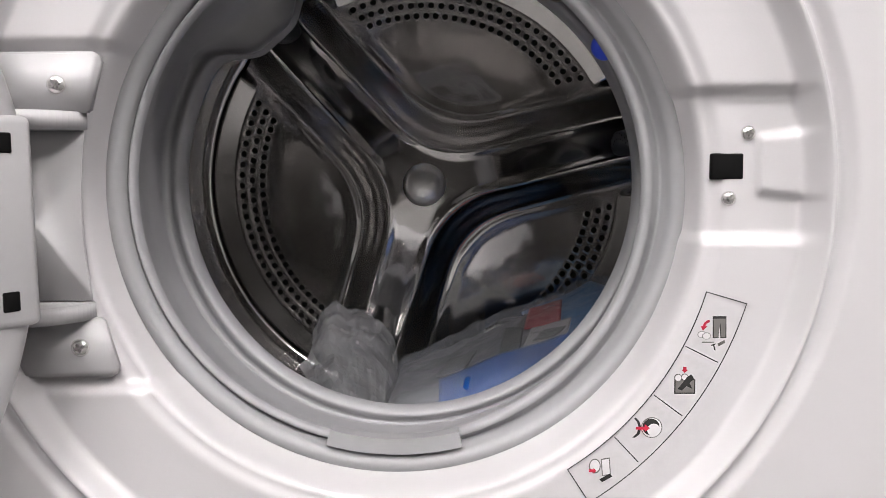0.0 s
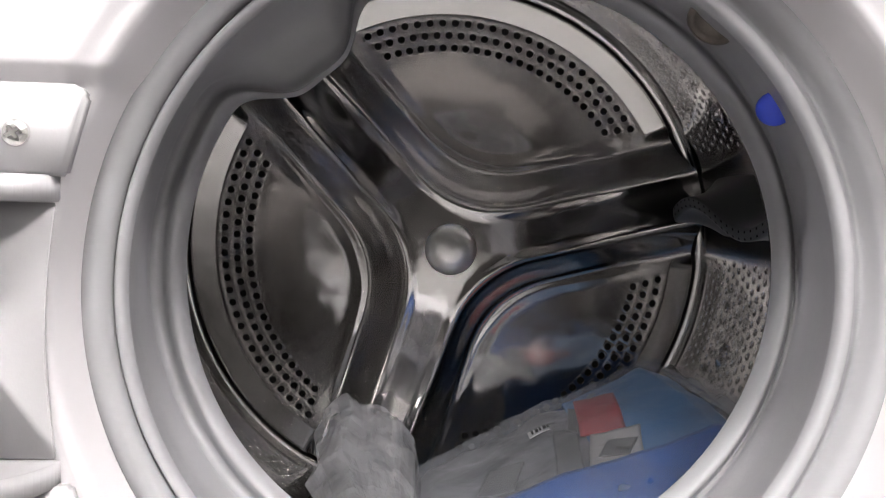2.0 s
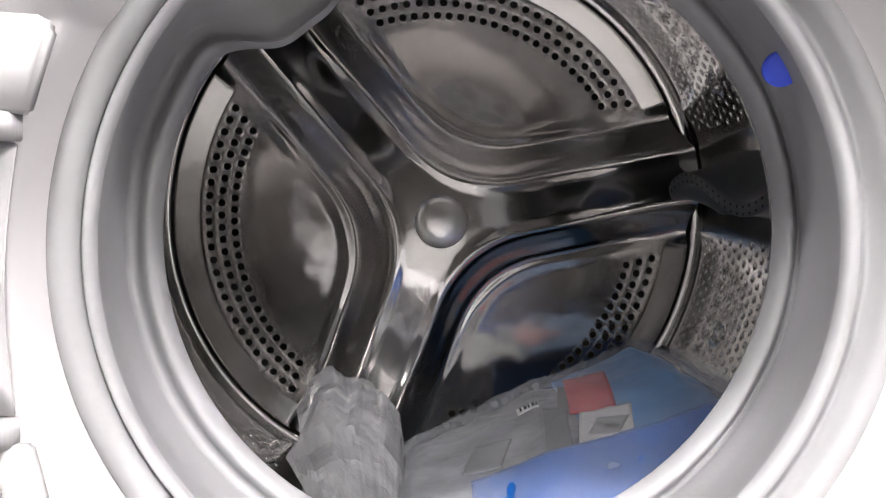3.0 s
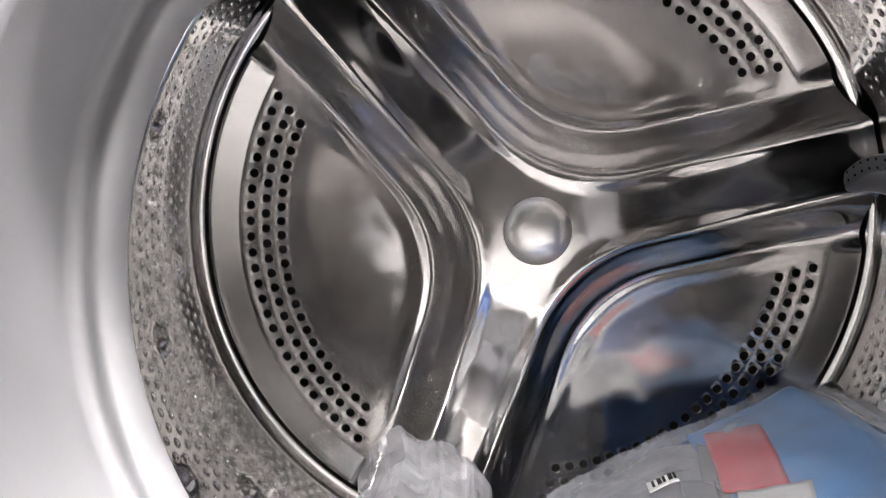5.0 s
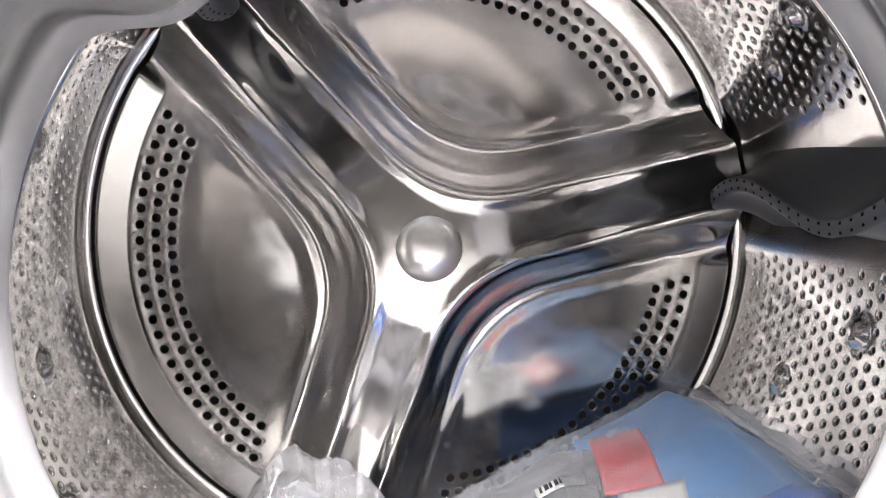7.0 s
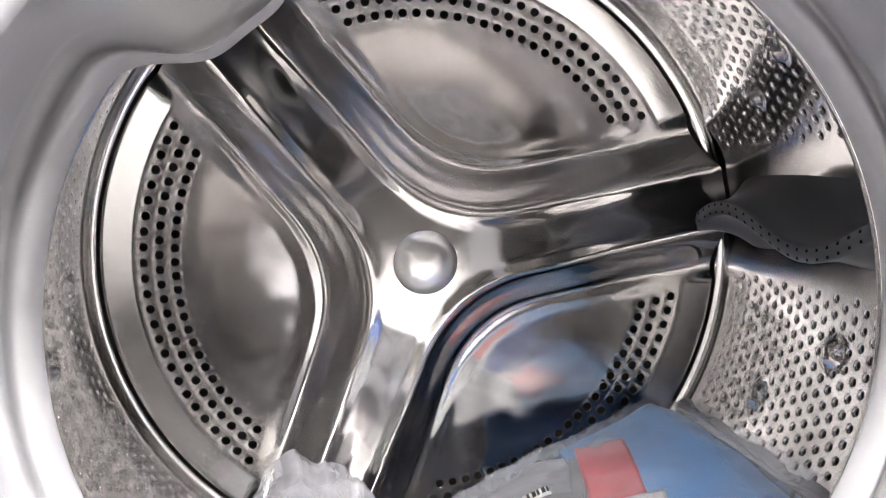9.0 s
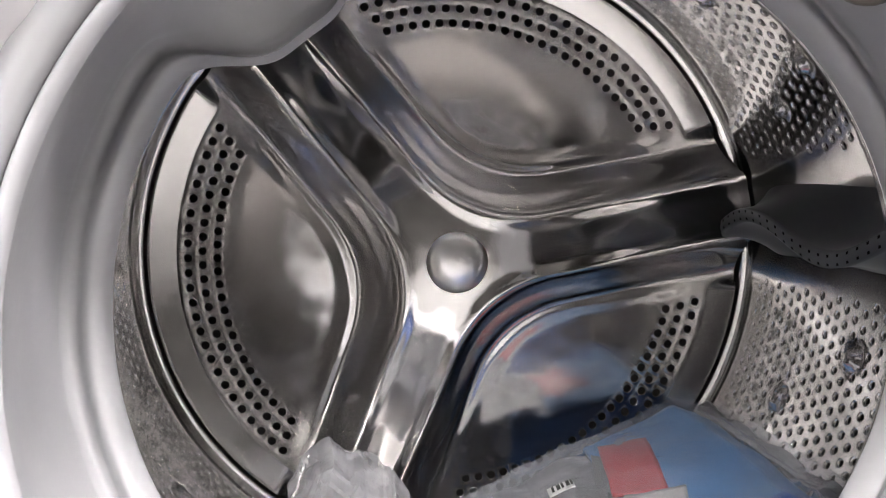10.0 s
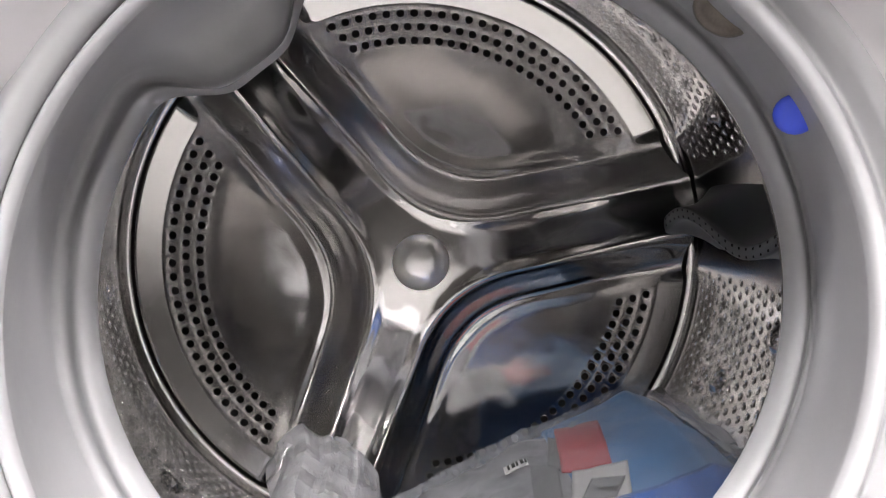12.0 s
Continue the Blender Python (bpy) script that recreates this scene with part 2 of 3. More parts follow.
def cabinet():
    part("side_panel", box_bm((0.004, 0.56, 0.84), (-0.2965, 0.277, 0.43), 0.001), ENAMEL, machine)
    part("side_panel", box_bm((0.004, 0.56, 0.84), (0.2965, 0.277, 0.43), 0.001), ENAMEL, machine)
    part("back_panel", box_bm((0.588, 0.004, 0.84), (0, 0.5585, 0.43), 0.001), ENAMEL, machine)
    part("worktop", box_bm((0.598, 0.60, 0.025), (0, 0.268, 0.8635), 0.006), PLASTIC, machine, "light grey plastic top")
    part("control_panel", box_bm((0.594, 0.03, 0.148), (0, -0.012, 0.7765), 0.008), PLASTIC, machine, "plain light grey control panel")
    part("plinth", box_bm((0.594, 0.03, 0.088), (0, -0.010, 0.054), 0.006), PLASTIC, machine, "light grey plinth below the front")
    for x in (-0.25, 0.25):
        for y in (0.05, 0.50):
            bm = bmesh.new()
            bmesh.ops.create_cone(bm, cap_ends=True, segments=20, radius1=0.02, radius2=0.016, depth=0.012, matrix=pose(x, y, 0.006))
            part("foot", bm, BLACK, machine)


cabinet()


def screw(x, y0, z, parent, size=0.0042):
    """A pan-head screw with a cross recess, facing the front."""
    prof = [(0.0, -0.0026), (0.0016, -0.0025), (0.0029, -0.0021), (0.0038, -0.0013), (0.0043, -0.0004), (0.0043, 0.001)]
    vs, fs = lathe([(r * size / 0.0042, yy) for r, yy in prof], 20, 0, 0)
    first = len(fs)
    turn = random.uniform(0, 1.5)
    for w, h, y in ((0.0022, 0.00055, -0.00275), (0.00055, 0.0022, -0.00279)):
        b = len(vs)
        k = size / 0.0042
        for px, pz in ((-w, -h), (w, -h), (w, h), (-w, h)):
            vs.append((k * (px * math.cos(turn) - pz * math.sin(turn)), y, k * (px * math.sin(turn) + pz * math.cos(turn))))
        fs.append((b, b + 1, b + 2, b + 3))
    me = mesh_of("screw", vs, fs)
    me.materials.append(SCREW)
    me.materials.append(INK_GREY)
    for f in me.polygons:
        if f.index >= first:
            f.material_index = 1
    ob = part("screw", me, None, parent, "bright cross-head screw")
    ob.location = (x, y0, z)
    return ob


screw(0.1998, panel_y(0.1998, 0.4835), 0.4835, panel)
screw(0.1897, panel_y(0.1897, 0.4465), 0.4465, panel)


def latch_slot():
    bm = box_bm((0.0185, 0.006, 0.0150), (0.1885, panel_y(0.199, 0.4645) + 0.0024, 0.4648), 0.0012)
    slot = part("latch_slot", bm, BLACK, panel, "black rectangular latch opening")
    return slot


latch_slot()


# ---- the gasket ----
def flap_amount(a):
    d = abs((math.degrees(a) - 130.0 + 180) % 360 - 180)
    return math.exp(-(d / 12.5) ** 4)


def gasket():
    key = [(0.1960, 0.030), (0.1880, 0.0265), (0.1815, 0.0235), (0.1775, 0.0155), (0.1740, 0.0125), (0.1700, 0.0125), (0.1665, 0.0155), (0.1648, 0.0205),
           (0.1636, 0.0240), (0.1622, 0.0225), (0.1602, 0.0190), (0.1576, 0.0190), (0.1560, 0.0208), (0.1554, 0.0232), (0.1555, 0.0255),
           (0.1574, 0.0310), (0.1610, 0.0420), (0.1658, 0.0580), (0.1692, 0.0720), (0.1714, 0.0870), (0.1728, 0.0955), (0.1742, 0.1010),
           (0.1735, 0.1050), (0.1712, 0.1052), (0.1690, 0.1030), (0.1664, 0.1020), (0.1640, 0.1038), (0.1622, 0.1080), (0.1618, 0.1145), (0.1660, 0.1190), (0.1720, 0.1215)]
    prof = spline(key, 4)

    def shift(r, y, a, j):
        u = j / (len(prof) - 1)
        f = flap_amount(a)
        w = smooth(u, 0.50, 0.80) * (1 - smooth(u, 0.95, 1.0))
        r2 = r - f * w * (r - 0.1345)
        y2 = y - f * w * 0.020
        # bulge of the mould around the bottom drain
        r2 += 0.0006 * math.sin(3 * a + 1.0) * smooth(u, 0.3, 0.6) + math.cos(a) * (0.0075 * smooth(u, 0.5, 0.85) - 0.0052 * smooth(u, 0.2, 0.38))
        return r2, y2
    vs, fs = lathe(prof, 288, GX, GZ, shift)
    g = part("gasket", mesh_of("gasket", vs, fs), RUBBER, machine, "grey folded rubber door gasket")
    return g


rubber = gasket()


def on_gasket(r, y, deg, lift=0.0):
    a = math.radians(deg)
    return Vector((GX + (r - lift) * math.cos(a), y, GZ + (r - lift) * math.sin(a)))


def gasket_details():
    # blue round mark in the fold
    bm = bmesh.new()
    bmesh.ops.create_uvsphere(bm, u_segments=20, v_segments=10, radius=0.0085)
    bmesh.ops.scale(bm, vec=(1, 1, 0.35), verts=bm.verts)
    for f in bm.faces:
        f.smooth = True
    cap = part("blue_plug", bm, BLUE_CAP, rubber, "small round blue plug")
    cap.matrix_basis = Matrix.Translation(on_gasket(0.1592, 0.0540, 34.2)) @ Vector((-math.cos(math.radians(36.6)), -1.1, -math.sin(math.radians(36.6)))).to_track_quat("Z", "Y").to_matrix().to_4x4()
    # scuffed inlet hole further up
    vs, fs = lathe([(0.0125, 0.0), (0.0120, -0.0025), (0.0100, -0.003), (0.0085, -0.001), (0.0060, 0.002), (0.0, 0.0028)], 24, 0, 0)
    hole = part("inlet", mesh_of("inlet", vs, fs), BROWN, rubber, "scuffed brownish water inlet")
    hole.matrix_basis = Matrix.Translation(on_gasket(0.1615, 0.0500, 52.6)) @ Vector((math.cos(math.radians(53.5)), 0.35, math.sin(math.radians(53.5)))).to_track_quat("Y", "Z").to_matrix().to_4x4()
    # raised marking strip in the bead at the bottom
    vs, fs = [], []
    n = 24
    for i in range(n + 1):
        a = math.radians(254 + 30 * i / n)
        for r, y in ((0.1640, 0.0240), (0.1640, 0.0120), (0.1545, 0.0135), (0.1545, 0.0240)):
            vs.append((GX + r * math.cos(a), y, GZ + r * math.sin(a)))
    for i in range(n):
        for j in range(3):
            fs.append((i * 4 + j, i * 4 + j + 1, i * 4 + j + 5, i * 4 + j + 4))
    fs += [(0, 3, 2, 1), (n * 4, n * 4 + 1, n * 4 + 2, n * 4 + 3)]
    part("marking_strip", mesh_of("marking_strip", vs, fs, False), RUBBER, rubber, "flat raised strip moulded into the rubber")
    # dark crumb stuck between gasket and panel
    for deg in (-83.0, -36.0):
        bm = bmesh.new()
        bmesh.ops.create_icosphere(bm, subdivisions=2, radius=0.0016)
        bmesh.ops.scale(bm, vec=(1.5, 0.8, 0.8), verts=bm.verts)
        part("drain_nib", bm, BLACK, rubber).location = on_gasket(0.1785, 0.0105, deg)


gasket_details()

# ---- the drum ----
SPOKES = (13.1, 133.1, 253.1)
LOBES = (73.1, 193.1, 313.1)
PITCH = 3.267
PADDLE_TURN = 2.8           # the paddles sit a little off the spokes
Y_LOBE, Y_SPOKE = 0.440, 0.404


def spoke_field(r, deg):
    """Distance from the spokes' middle lines, rounded where two spokes meet."""
    d = (deg - SPOKES[0]) % 120.0
    a, b = r * math.sin(math.radians(d)), r * math.sin(math.radians(120.0 - d))
    if d > 90:
        a = r
    if d < 30:
        b = r
    k = 0.052
    h = max(k - abs(a - b), 0.0) / k
    return min(a, b) - h * h * k * 0.25


def back_y(r, deg):
    s = spoke_field(r, deg)
    t = smooth(s, 0.0215, 0.056)
    top = Y_SPOKE - 0.021 + 0.21 * (math.hypot(r, 0.09) - 0.09)          # flat round the hub, falling away towards the rim
    y = top + (Y_LOBE - top) * t
    y -= 0.0022 * math.exp(-((s - 0.0225) / 0.006) ** 2)                       # crest along the spoke
    y -= 0.0016 * math.exp(-((s - 0.0590) / 0.007) ** 2) * (1 - smooth(r, 0.178, 0.214))   # crest round the pad
    rim = smooth(s, 0.058, 0.068)
    y -= 0.0064 * rim * min(1.0, max(0.0, (r - 0.2175) / 0.0215))     # broad rim leaning inwards
    x, z = r * math.cos(math.radians(deg)), r * math.sin(math.radians(deg))
    y += (1 - 0.8 * smooth(r, 0.205, 0.218)) * (0.00045 * noise.noise(Vector((x * 24, z * 24, 1.7))) + 0.00014 * noise.noise(Vector((x * 70, z * 70, 4.1))))   # wavy pressed sheet
    return y


def back_plate(parent):
    cols = []
    for c in LOBES:
        for i in range(4 * 28):
            cols.append(c + PITCH * (i / 4.0 - 14.0))
        gap = 120 - 28 * PITCH
        for i in range(32):
            cols.append(c + 14 * PITCH + gap * i / 32)
    rows = [0.004 + 0.0030 * i for i in range(59)]                 # 0.004 .. 0.178
    rings = [(0.187 - 0.00575, 0), (0.1985 - 0.00575, 1), (0.210 - 0.00575, 2)]
    rows += [0.18125 + 0.002875 * i for i in range(12)]
    first = 59
    rows += [0.21575, 0.218, 0.2200, 0.2212, 0.2225, 0.2240, 0.2258, 0.2275, 0.2292, 0.2310, 0.2328, 0.2345, 0.2360, 0.2374, 0.2386, 0.2396]
    nr, nc = len(rows), len(cols)
    vs, fs = [], []
    for d in cols:
        for r in rows:
            a = math.radians(d)
            q = r
            if r > 0.2395:                                 # spokes reach out over the seam
                q += 0.0055 * (1 - smooth(spoke_field(r, d), 0.018, 0.042))
            vs.append((CX + q * math.cos(a), back_y(r, d), CZ + q * math.sin(a)))
    skip = set()
    per = 112 + 32
    holes = []
    for li in range(3):
        for ri, count in ((2, 25), (1, 24), (0, 23)):
            for h in range(count):
                off = (h - (count - 1) / 2.0) * PITCH
                c0 = li * per + int(round((off / PITCH + 14.0) * 4)) - 2
                holes.append((c0, first + 4 * ri))
                for i in range(4):
                    for j in range(4):
                        skip.add((c0 + i, first + 4 * ri + j))
    for i in range(nc):
        for j in range(nr - 1):
            if (i, j) in skip:
                continue
            b = (i + 1) % nc
            fs.append((i * nr + j, i * nr + j + 1, b * nr + j + 1, b * nr + j))
    for c0, j0 in holes:
        loop = [(c0 + i, j0) for i in range(4)] + [(c0 + 4, j0 + j) for j in range(4)] + [(c0 + 4 - i, j0 + 4) for i in range(4)] + [(c0, j0 + 4 - j) for j in range(4)]
        idx = [c * nr + j for c, j in loop]
        mid = [sum(vs[q][k] for q in idx) / 16 for k in range(3)]
        prev = idx
        for rad, dy in ((0.0046, 0.0), (0.0039, -0.0003), (0.0034, -0.0001), (0.0031, 0.0008), (0.0030, 0.0040)):
            cur = []
            for q in idx:
                vx, vz = vs[q][0] - mid[0], vs[q][2] - mid[2]
                ln = math.hypot(vx, vz)
                cur.append(len(vs))
                vs.append((mid[0] + vx / ln * rad, mid[1] + dy, mid[2] + vz / ln * rad))
            for k in range(16):
                fs.append((prev[k], cur[k], cur[(k + 1) % 16], prev[(k + 1) % 16]))
            prev = cur
    # hub end
    mid = len(vs)
    vs.append((CX, back_y(0.0, 0.0), CZ))
    for i in range(nc):
        fs.append((mid, i * nr, ((i + 1) % nc) * nr))
    return part("back_plate", mesh_of("back_plate", vs, fs), STEEL, parent, "pressed steel back plate with three spokes and rows of holes")


BUMPS = [(-19.6, 0.338), (-9.0, 0.272), (30.0, 0.335), (36.0, 0.285), (52.0, 0.337), (75.0, 0.285), (95.0, 0.337), (165.0, 0.335), (176.0, 0.285), (186.0, 0.385),
         (196.0, 0.335), (208.0, 0.395), (214.0, 0.285), (222.0, 0.338), (232.0, 0.285), (330.0, 0.285), (316.0, 0.338), (112.0, 0.285)]


def drum_wall():
    n_c, pitch_y, y0, n_r = 152, 0.0100, 0.152, 27
    sub_c, sub_r = n_c * 4, n_r * 4
    vs, fs = [], []

    def wall_r(deg, y):
        r = DRUM_R
        for bd, by in BUMPS:
            dd = ((deg - bd + 180) % 360 - 180) * math.pi / 180 * DRUM_R
            q = (dd * dd + (y - by) ** 2) / (0.0085 ** 2)
            if q < 4:
                r -= 0.0055 * math.exp(-q * q)
        return r
    for i in range(sub_c):
        for j in range(sub_r + 1):
            d, y = 360.0 * i / sub_c, y0 + pitch_y * j / 4
            r = wall_r(d, y)
            a = math.radians(d)
            vs.append((CX + r * math.cos(a), y, CZ + r * math.sin(a)))
    nr = sub_r + 1
    skip, holes = set(), []
    for row in range(n_r):
        for c in range(n_c):
            c0 = c * 4 + (2 if row % 2 else 0)
            deg = 360.0 * (c0 + 2) / sub_c
            near = min(abs((deg - s + PADDLE_TURN + 180) % 360 - 180) for s in SPOKES)
            y = y0 + pitch_y * (row + 0.5)
            if near < 11.2 or y > 0.412 or y < 0.165:
                continue
            if any(abs((deg - bd + 180) % 360 - 180) < 2.6 and abs(y - by) < 0.010 for bd, by in BUMPS):
                continue
            holes.append((c0, row * 4))
            for i in range(4):
                for j in range(4):
                    skip.add(((c0 + i) % sub_c, row * 4 + j))
    for i in range(sub_c):
        b = (i + 1) % sub_c
        for j in range(sub_r):
            if (i, j) not in skip:
                fs.append((i * nr + j, b * nr + j, b * nr + j + 1, i * nr + j + 1))
    for c0, j0 in holes:
        loop = [(c0 + i, j0) for i in range(0, 4, 2)] + [(c0 + 4, j0 + j) for j in range(0, 4, 2)] + [(c0 + 4 - i, j0 + 4) for i in range(0, 4, 2)] + [(c0, j0 + 4 - j) for j in range(0, 4, 2)]
        idx = [(c % sub_c) * nr + j for c, j in loop]
        cd, cy = math.radians(360.0 * (c0 + 2) / sub_c), y0 + pitch_y * (j0 + 2) / 4
        prev = idx
        for rad, lift in ((0.0040, 0.0), (0.0033, 0.0), (0.0028, -0.0002), (0.0024, -0.0008), (0.0022, -0.0018), (0.0021, -0.0035)):
            cur = []
            for k in range(8):
                # the loop starts at the corner with the smaller angle and y
                w = math.radians(225 + 45 * k)
                aa = cd + rad * math.cos(w) / DRUM_R
                cur.append(len(vs))
                rr = DRUM_R - lift
                vs.append((CX + rr * math.cos(aa), cy + rad * math.sin(w), CZ + rr * math.sin(aa)))
            for k in range(8):
                fs.append((prev[k], prev[(k + 1) % 8], cur[(k + 1) % 8], cur[k]))
            prev = cur
    return part("drum", mesh_of("drum", vs, fs), STEEL_WALL, machine, "polished stainless steel drum with embossed holes")


drum = drum_wall()
back_plate(drum)


def drum_rings():
    # rolled front lip and the sloping front of the drum
    vs, fs = lathe(spline([(0.2470, 0.1520), (0.2440, 0.1440), (0.2300, 0.1370), (0.2000, 0.1300), (0.1740, 0.1262), (0.1668, 0.1240), (0.1646, 0.1215), (0.1650, 0.1188), (0.1672, 0.1180), (0.1690, 0.1200)], 4), 180, CX, CZ)
    part("front_lip", mesh_of("front_lip", vs, fs), STEEL_WALL, drum, "rolled steel front rim of the drum")
    # folded seam between wall and back
    vs, fs = lathe(spline([(0.2470, 0.4219), (0.2468, 0.4275), (0.2452, 0.4302), (0.2430, 0.4316), (0.2420, 0.4345), (0.2420, 0.452)], 4), 240, CX, CZ)
    part("seam", mesh_of("seam", vs, fs), STEEL_WALL, drum)
    # rounded hub
    prof = [(0.0, 0.3765), (0.006, 0.3768), (0.012, 0.3778), (0.017, 0.3795), (0.0205, 0.3815), (0.0235, 0.3840), (0.0258, 0.3866), (0.0275, 0.3890)]
    vs, fs = lathe(spline(prof, 4), 64, CX, CZ)
    part("hub", mesh_of("hub", vs, fs), CHROME, drum, "rounded bright steel hub")


drum_rings()


def tub():
    vs, fs = lathe([(0.0, 0.475), (0.262, 0.475), (0.262, 0.11), (0.20, 0.11), (0.1765, 0.128)], 64, CX, CZ)
    part("tub", mesh_of("tub", vs, fs), DARK, machine, "dark plastic outer tub behind the drum")


tub()


def paddle(deg):
    """A hollow lifter along the drum wall: sinuous flat crest with small slots, hollow flanks and a blunt nose."""
    ny, nx = 72, 36
    y0, y1 = 0.150, 0.400

    def at(y, v, lift=0.0):
        nose = math.sqrt(max(0.0, 1 - max(0.0, (y - 0.366) / 0.034) ** 2.6))
        height = 0.050 * smooth(y, 0.138, 0.175) * (0.30 + 0.70 * nose)
        base = 0.029 * (0.45 + 0.55 * nose)
        crest = radians(3.4) * DRUM_R * math.sin(2 * math.pi * (y - 0.285) / 0.19)
        flat = 0.0062 * (0.35 + 0.65 * nose)
        k = abs(v)
        if k < 0.30:
            w, p = flat * k / 0.30, 1.0 - 0.02 * (k / 0.30) ** 2
        else:
            q = (k - 0.30) / 0.70
            w, p = flat + (base - flat) * q ** 1.5, 0.98 * (1 - q ** 0.92) - 0.03 * math.sin(math.pi * q)
        side = math.copysign(w, v) + crest * max(0.0, p) ** 0.8
        r = DRUM_R + 0.003 - height * p - lift
        a = radians(deg) + side / DRUM_R
        return (CX + r * math.cos(a), y, CZ + r * math.sin(a))
    rows = [y0 + (0.366 - y0) * i / 54 for i in range(54)] + [0.366 + 0.034 * math.sin(math.pi / 2 * i / 18) for i in range(19)]
    vs = [at(y, 2 * j / nx - 1) for y in rows for j in range(nx + 1)]
    fs = []
    for i in range(len(rows) - 1):
        for j in range(nx):
            a = i * (nx + 1) + j
            fs.append((a, a + 1, a + nx + 2, a + nx + 1))
    end = len(vs)
    vs.append((CX + (DRUM_R - 0.003) * math.cos(radians(deg)), y1 + 0.003, CZ + (DRUM_R - 0.003) * math.sin(radians(deg))))
    for j in range(nx):
        fs.append(((len(rows) - 1) * (nx + 1) + j, (len(rows) - 1) * (nx + 1) + j + 1, end))
    ob = part("paddle", mesh_of("paddle", vs, fs), PADDLE, machine, "dark grey plastic drum paddle with a waving crest")
    for q in range(21):
        y = 0.3800 - 0.0098 * q
        sv = [at(y + dy, v, 0.0003) for dy, v in ((-0.0010, -0.20), (0.0010, -0.20), (0.0010, 0.20), (-0.0010, 0.20))]
        sv += [at(y + dy, v, -0.0015) for dy, v in ((-0.0010, -0.20), (0.0010, -0.20), (0.0010, 0.20), (-0.0010, 0.20))]
        sf = [(0, 1, 2, 3)] + [(i, (i + 1) % 4, 4 + (i + 1) % 4, 4 + i) for i in range(4)]
        part("slot", mesh_of("slot", sv, sf, False), BLACK, ob)
    return ob


for d in SPOKES:
    paddle(d - PADDLE_TURN)


# ---- hinge and door ----
def slab(outline, z0, z1, bevel):
    """A level slab from its outline of (x, y)."""
    bm = bmesh.new()
    low = [bm.verts.new((x, y, z0)) for x, y in outline]
    f = bm.faces.new(low)
    up = bmesh.ops.extrude_face_region(bm, geom=[f])
    bmesh.ops.translate(bm, vec=(0, 0, z1 - z0), verts=[v for v in up["geom"] if isinstance(v, bmesh.types.BMVert)])
    bmesh.ops.recalc_face_normals(bm, faces=bm.faces)
    bmesh.ops.bevel(bm, geom=bm.edges[:], offset=bevel, segments=3, affect="EDGES", clamp_overlap=True)
    for f in bm.faces:
        f.smooth = True
    return bm


def plate_bm(pts, y0, y1, bevel):
    bm = slab([(x, -z) for x, z in pts], y0, y1, bevel)
    bmesh.ops.rotate(bm, cent=(0, 0, 0), matrix=Matrix.Rotation(radians(90), 3, "X"), verts=bm.verts)
    bmesh.ops.scale(bm, vec=(1, -1, -1), verts=bm.verts)
    bmesh.ops.recalc_face_normals(bm, faces=bm.faces)
    return bm


def hinge():
    """Moulded hinge cover: two screwed plates, two shelves that carry the door, and the hollow between them."""
    top = [(-0.232, 0.498), (-0.174, 0.498), (-0.1655, 0.528), (-0.169, 0.532), (-0.200, 0.532), (-0.232, 0.532)]
    low = [(-0.232, 0.380), (-0.172, 0.380), (-0.164, 0.350), (-0.167, 0.345), (-0.232, 0.345)]
    h = part("hinge", plate_bm(top, -0.0175, -0.0095, 0.0014), PLASTIC, machine, "light grey moulded hinge with two shelves")
    part("hinge_plate", plate_bm(low, -0.0165, -0.0095, 0.0014), PLASTIC, h)
    screw(-0.1905, -0.0178, 0.5135, h, 0.0052)
    screw(-0.1850, -0.0168, 0.3630, h, 0.0052)
    arm = spline([(-0.1775, -0.0095), (-0.1785, -0.016), (-0.184, -0.026), (-0.196, -0.036), (-0.218, -0.044), (-0.244, -0.047)], 4) + [(-0.246, -0.0095)]
    part("arm", slab(arm, 0.4885, 0.4985, 0.002), PLASTIC, h)
    part("arm", slab(arm, 0.3790, 0.3890, 0.002), PLASTIC, h)
    edge = []
    for k in range(13):
        z = 0.3895 + (0.4880 - 0.3895) * k / 12
        edge.append((-0.1790 - 0.004 * math.sin(math.pi * k / 12), z))
    part("hinge_cover", plate_bm([(-0.250, 0.3895)] + edge + [(-0.250, 0.4880)], -0.0115, -0.0095, 0.0006), PLASTIC, h)


hinge()


